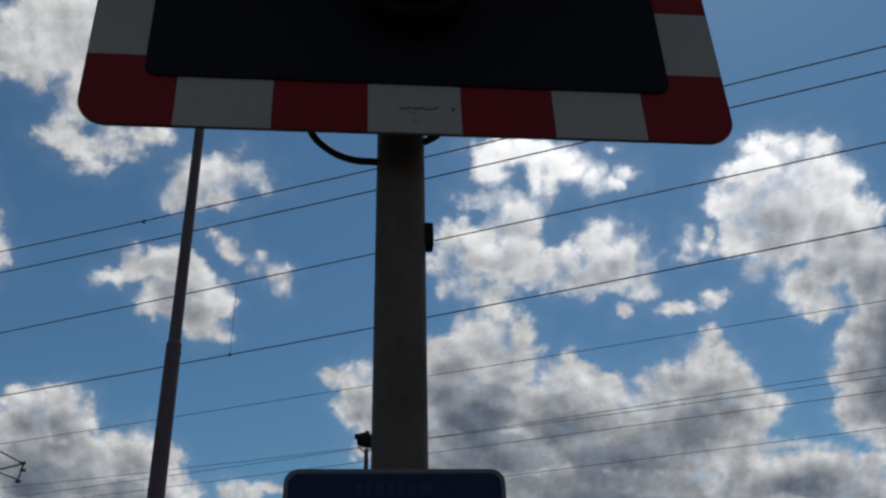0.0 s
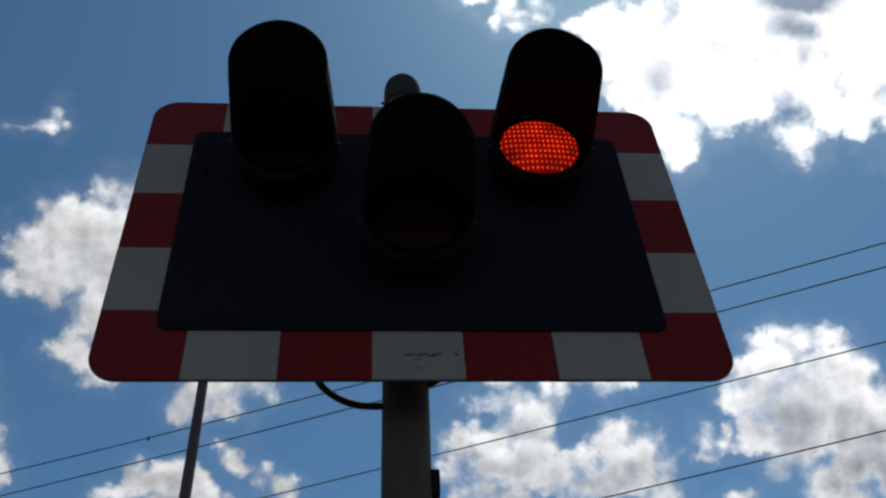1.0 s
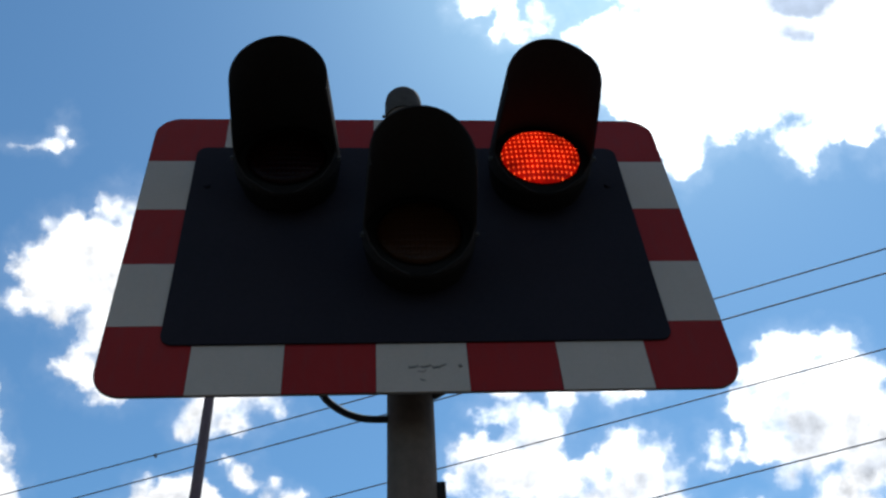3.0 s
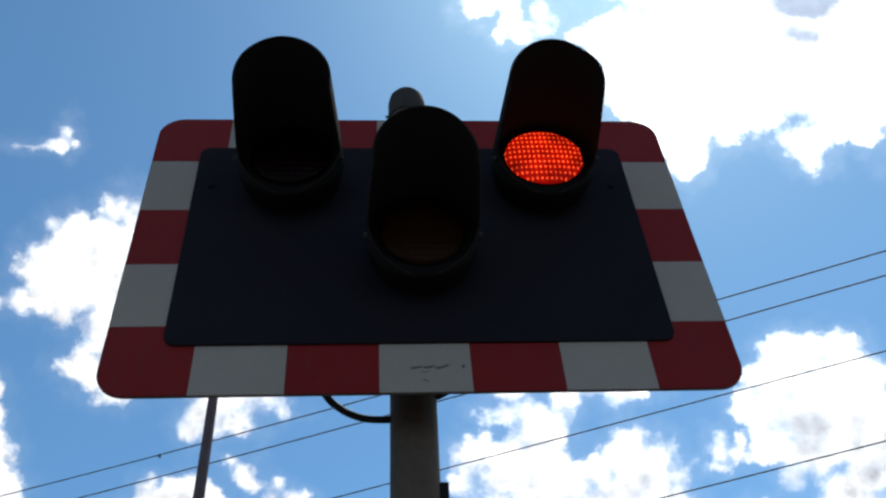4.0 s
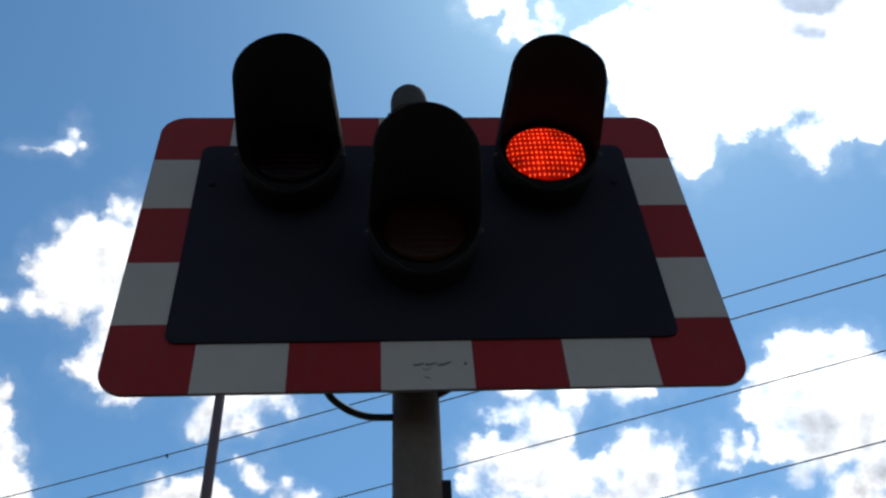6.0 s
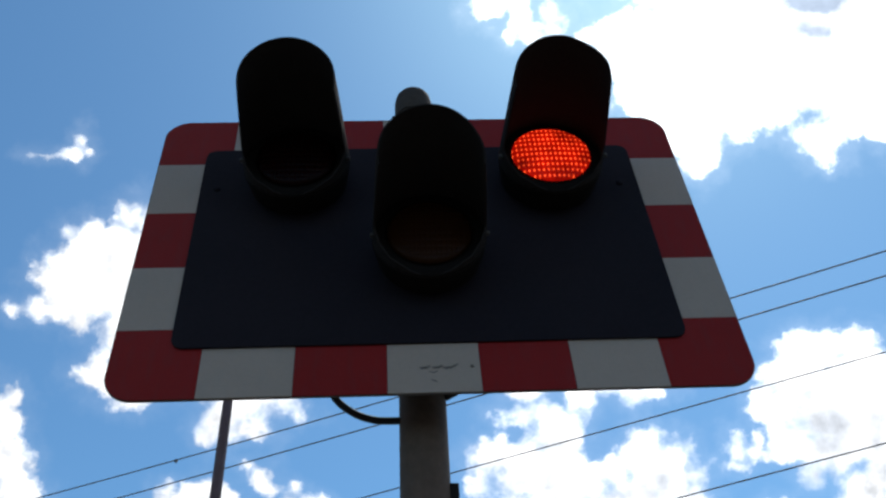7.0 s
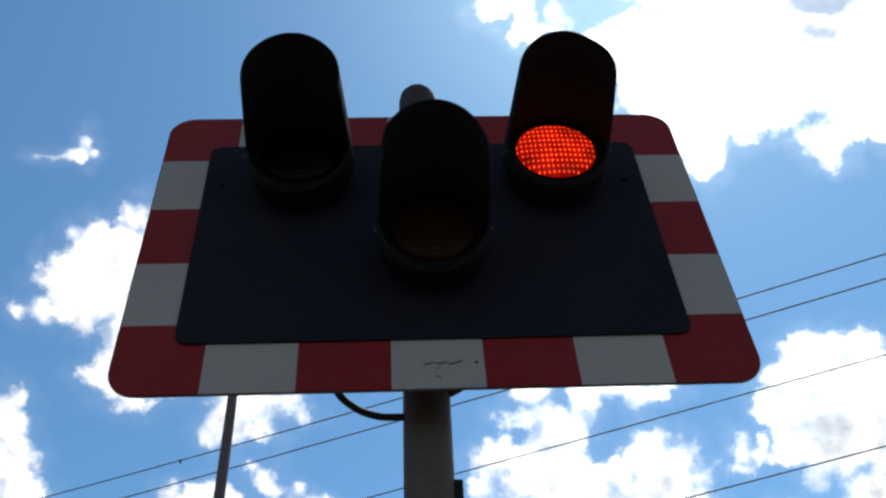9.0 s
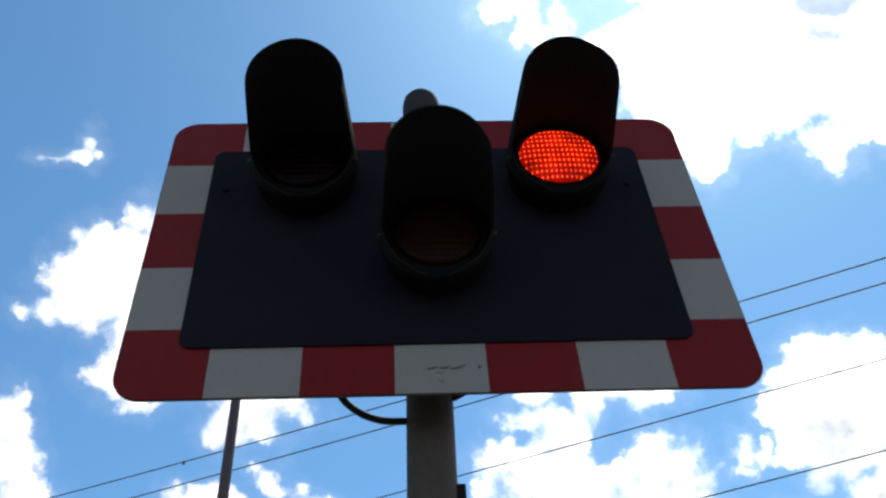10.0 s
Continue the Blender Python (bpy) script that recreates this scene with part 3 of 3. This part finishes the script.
def hood_mesh(cx, cz, lean, dents):
    """A long visor: a full ring at the lamp that opens out below, with thickness; lean turns it about its axis, in degrees.
    dents: (angle, spread, depth) by which the rim is pushed out or in, growing towards the mouth."""
    bm = bmesh.new()
    rows, seg = 22, 40
    y0, y1 = -0.062, -0.290

    def shell(thick):
        grid = []
        for i in range(rows + 1):
            s = i / rows
            half = 180 if s < 0.03 else 180 - 80 * min(1.0, (s - 0.03) / 0.16) ** 0.6
            line = []
            for k in range(seg + 1):
                a = radians(90 + lean + half * (2 * k / seg - 1))
                r = 0.1045 - 0.0165 * s - thick
                for at, spread, depth in dents:
                    r += depth * s * math.exp(-((math.degrees(a) - at) / spread) ** 2)
                back = 0.038 * (1 - math.sin(a - radians(lean))) * s * s        # the rim falls back down the sides
                line.append(bm.verts.new((cx + r * math.cos(a), y0 + (y1 - y0) * s + back, cz + r * math.sin(a))))
            grid.append(line)
        return grid

    out, inn = shell(0.0), shell(0.0032)
    for g in (out, inn):
        for i in range(rows):
            for k in range(seg):
                bm.faces.new((g[i][k], g[i][k + 1], g[i + 1][k + 1], g[i + 1][k]))
    for i in range(rows):
        for k in (0, seg):
            bm.faces.new((out[i][k], out[i + 1][k], inn[i + 1][k], inn[i][k]))
    for i in (0, rows):
        for k in range(seg):
            bm.faces.new((out[i][k], out[i][k + 1], inn[i][k + 1], inn[i][k]))
    return bm


def lamp(cx, cz, lens_mat, lens_label, dents, lean=0.0):
    bm = lathe([(0.088, -0.0046), (0.096, -0.010), (0.100, -0.030), (0.104, -0.052), (0.104, -0.066), (0.098, -0.070), (0.084, -0.070), (0.083, -0.066)], "y", 40)
    bmesh.ops.translate(bm, verts=bm.verts[:], vec=(cx, 0, cz))
    body = smooth(on_signal("lamp", bm, HOUSING, None, "round black lamp housing"))
    bm = lathe([(0.0785, -0.0705), (0.0775, -0.0745), (0.070, -0.0772), (0.052, -0.0795), (0.028, -0.0810), (0.004, -0.0815)], "y", 48)
    bmesh.ops.translate(bm, verts=bm.verts[:], vec=(-POST_X, -POST_Y, 0))
    lens = smooth(part("lens", bm, lens_mat, body, lens_label), 60)
    lens.location = (cx, 0, cz)
    bm = hood_mesh(cx, cz, lean, dents)
    bmesh.ops.translate(bm, verts=bm.verts[:], vec=(-POST_X, -POST_Y, 0))
    smooth(part("hood", bm, BLACK_PLASTIC, body, "long black visor, open below"), 40)
    for side in (-1, 1):
        bm = lathe([(0.0045, 0.0), (0.0045, 0.006), (0.003, 0.0075)], "x", 10)
        bmesh.ops.scale(bm, verts=bm.verts[:], vec=(side, 1, 1))
        bmesh.ops.translate(bm, verts=bm.verts[:], vec=(cx + side * 0.0995 - POST_X, -0.085 - POST_Y, cz - 0.02))
        smooth(part("hood_screw", bm, BOLT, body))


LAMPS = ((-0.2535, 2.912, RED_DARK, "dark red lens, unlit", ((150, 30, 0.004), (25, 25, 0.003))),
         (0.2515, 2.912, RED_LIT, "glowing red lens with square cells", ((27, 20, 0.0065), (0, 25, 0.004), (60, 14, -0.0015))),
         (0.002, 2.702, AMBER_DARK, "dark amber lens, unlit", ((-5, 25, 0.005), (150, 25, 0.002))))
for cx, cz, mat, text, dents in LAMPS:
    lamp(cx, cz, mat, text, dents)

# cable loop from the board to the post, a second stub, and a cable clip
run = spline([(-0.192, 0.06, 2.52), (-0.178, 0.085, 2.475), (-0.166, 0.095, 2.456), (-0.148, 0.105, 2.444), (-0.126, 0.112, 2.434), (-0.096, 0.118, 2.428), (-0.058, 0.124, 2.430), (-0.035, 0.127, 2.432)], 10)
smooth(on_signal("cable", tube(run, 0.0066, 12), RUBBER, None, "black cable loop behind the board"), 60)
run = spline([(0.015, 0.125, 2.475), (0.032, 0.115, 2.474), (0.054, 0.10, 2.486), (0.07, 0.08, 2.54)], 8)
smooth(on_signal("cable", tube(run, 0.0066, 12), RUBBER, None, "black cable loop behind the board"), 60)
on_signal("clip_box", block(0.020, 0.0388, 0.116, 0.146, 2.2615, 2.305, 0.0025), BLACK_PLASTIC, None, "small black box on the post")


# ---- blue sign on the same post ----
SX, SZ, SW, SH, SY = -0.0248, 1.7726, 0.302, 0.20, 0.050
blue_sign = thing("information_sign", (SX, SY, SZ), "blue rectangular sign with rounded pale border clamped to the post", "sign")
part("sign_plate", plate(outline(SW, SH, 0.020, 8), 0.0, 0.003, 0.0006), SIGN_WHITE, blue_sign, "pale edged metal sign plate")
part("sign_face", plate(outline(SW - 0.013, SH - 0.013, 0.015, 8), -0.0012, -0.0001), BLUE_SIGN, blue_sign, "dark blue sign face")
rng = random.Random(4)
for row, z in enumerate((0.072, 0.040, 0.006, -0.028, -0.062)):
    x = -0.055 + 0.01 * (row % 2)
    while x < 0.055:
        w = rng.uniform(0.006, 0.018)
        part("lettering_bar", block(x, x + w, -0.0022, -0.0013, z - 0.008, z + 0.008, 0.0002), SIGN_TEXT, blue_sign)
        x += w + 0.006
for z in (0.05, -0.05):
    part("sign_channel", block(-0.11, 0.11, 0.0032, 0.0378, z - 0.012, z + 0.012), POST_STEEL, blue_sign)


# ---- the tall pole behind ----
pole = thing("stepped_pole", (-1.485, 5.0, 0), "tall brown-painted stepped steel pole leaning slightly", "pole")
pole.rotation_euler = (0, radians(-1.2), 0)
smooth(part("lower_tube", lathe([(0.066, 0), (0.065, 1.0), (0.0612, 2.85), (0.0565, 3.98), (0.0555, 4.03), (0.048, 4.06)]), POLE_PAINT, pole))
smooth(part("upper_tube", lathe([(0.0470, 4.0), (0.0420, 5.7), (0.0400, 6.1), (0.0390, 6.75), (0.02, 6.77)]), POLE_PAINT, pole))
smooth(part("collar", lathe([(0.0560, 4.015), (0.0580, 4.022), (0.0580, 4.042), (0.048, 4.062)]), POLE_PAINT, pole))
part("bolt", block(0.050, 0.061, -0.008, 0.008, 3.955, 3.98, 0.002), BOLT, pole)


# ---- overhead line ----
TRACK = -0.48                                   # the tracks run along y = y0 + TRACK * x
SPAN = 160.0


def wire_run(y0, z, rise, sag, radius):
    """A hanging wire along the tracks, given by its height, slope and sag where x = 0; straight past the supports."""
    def height(x):
        k = max(-26.0, min(20.0, x))
        return z + rise * k + sag * k * k + (rise + 2 * sag * k) * (x - k) * 0.2
    stations = [-SPAN, -60, -40] + list(range(-26, 21)) + [30, 60]
    return tube([(x, y0 + TRACK * x, height(x)) for x in stations], radius, 8)


near_line = thing("overhead_line", (0, 7.0, 0), "near overhead line with carrier wire, contact wire and dropper", "overhead wire", "overhead wires")
for name, z, rise, sag in (("carrier_wire", 5.953, 0.0115, 0.0007), ("contact_wire", 5.068, 0.0176, 0.0019)):
    bm = wire_run(7.0, z, rise, sag, 0.0070)
    bmesh.ops.translate(bm, verts=bm.verts[:], vec=(0, -7.0, 0))
    smooth(part(name, bm, WIRE, near_line), 60)
xd = -1.638
bm = tube([(xd, TRACK * xd, 5.044), (xd, TRACK * xd, 5.936)], 0.0028, 8)
part("dropper", bm, WIRE, near_line, "thin vertical dropper")
part("dropper_clip", block(xd - 0.014, xd + 0.014, TRACK * xd - 0.012, TRACK * xd + 0.012, 5.028, 5.062, 0.003), WIRE, near_line)

for label, y0, z, rise, sag, radius in (
        ("upper feeder wire with a small clip", 9.7, 8.902, -0.0098, 0.00176, 0.0106),
        ("upper feeder wire below its twin", 9.7, 8.507, -0.0037, 0.00128, 0.0106),
        ("thin single wire over the middle track", 9.2, 5.206, 0.0099, 0.0006, 0.0042),
        ("dark carrier wire over the far track", 12.0, 5.169, 0.0198, 0.0010, 0.0048),
        ("dark twin carrier wire over the far track", 12.0, 5.181, -0.0027, 0.0017, 0.0048),
        ("dark contact wire over the far track", 12.0, 4.944, 0.0096, 0.0007, 0.0048),
        ("dark contact wire of a distant siding", 14.0, 4.884, 0.0135, 0.0005, 0.0048)):
    line = thing("overhead_wire", (0, y0, z), label, "overhead wire", "overhead wires")
    bm = wire_run(y0, z, rise, sag, radius)
    bmesh.ops.translate(bm, verts=bm.verts[:], vec=(0, -y0, -z))
    smooth(part("wire", bm, WIRE, line), 60)
    if "clip" in label:
        xc = -4.005
        zc = rise * xc + sag * xc * xc
        part("wire_clip", block(xc - 0.02, xc + 0.02, TRACK * xc - 0.02, TRACK * xc + 0.02, zc - 0.045, zc + 0.014, 0.004), WIRE, line)


# ---- far mast with a small head, seen beside the post ----
mast = thing("lamp_mast", (-0.112, 12.0, 0), "slim grey mast with a small dark floodlight head", "mast")
smooth(part("pole", lathe([(0.05, 0), (0.034, 5.0), (0.032, 5.13)], "z", 16), POST_STEEL, mast))
head = lathe([(0.055, -0.13), (0.095, -0.12), (0.112, -0.03), (0.112, 0.06), (0.085, 0.12), (0.05, 0.135)], "x", 14)
bmesh.ops.rotate(head, verts=head.verts[:], cent=(0, 0, 0), matrix=Matrix.Rotation(radians(14), 3, "Y"))
bmesh.ops.translate(head, verts=head.verts[:], vec=(-0.015, 0, 5.265))
smooth(part("head", head, BLACK_PLASTIC, mast, "dark floodlight head"), 30)
visor = block(-0.04, 0.035, -0.09, 0.09, -0.02, 0.03, 0.012)
bmesh.ops.rotate(visor, verts=visor.verts[:], cent=(0, 0, 0), matrix=Matrix.Rotation(radians(20), 3, "Y"))
bmesh.ops.translate(visor, verts=visor.verts[:], vec=(-0.150, 0, 5.315))
part("visor", visor, BLACK_PLASTIC, mast)
part("top_cap", block(-0.035, 0.045, -0.06, 0.06, 5.355, 5.405, 0.012), BLACK_PLASTIC, mast)
for x in (-0.125, 0.10):
    smooth(part("bracket_arm", tube([(0.0, 0, 5.075), (x * 0.55, 0, 5.105), (x, 0, 5.18), (x, 0, 5.24)], 0.017, 8), PALE_PAINT, mast, "pale bracket arm"), 60)

# ---- cantilever of an overhead-line mast ----
arm = thing("cantilever_mast", (-10.44, 20.0, 0), "overhead-line mast with light steel cantilever arms", "mast")
smooth(part("column", lathe([(0.14, 0), (0.12, 8.4)], "z", 16), POST_STEEL, arm))
for a, b, r in (((0.1, 0, 7.85), (1.93, 0, 6.94), 0.018), ((0.1, 0, 6.42), (1.95, 0, 6.91), 0.022), ((1.336, 0, 6.745), (1.93, 0, 6.54), 0.017), ((1.99, 0, 6.98), (1.93, 0, 6.45), 0.022)):
    smooth(part("arm_tube", tube([a, b], r, 10), WIRE, arm), 60)
for x, z in ((1.96, 6.93), (2.00, 6.76), (1.94, 6.49)):
    bm = lathe([(0.03, -0.06), (0.05, -0.04), (0.03, -0.01), (0.05, 0.01), (0.03, 0.04), (0.045, 0.06)], "x", 12)
    bmesh.ops.translate(bm, verts=bm.verts[:], vec=(x, 0, z))
    smooth(part("insulator", bm, INSULATOR, arm))
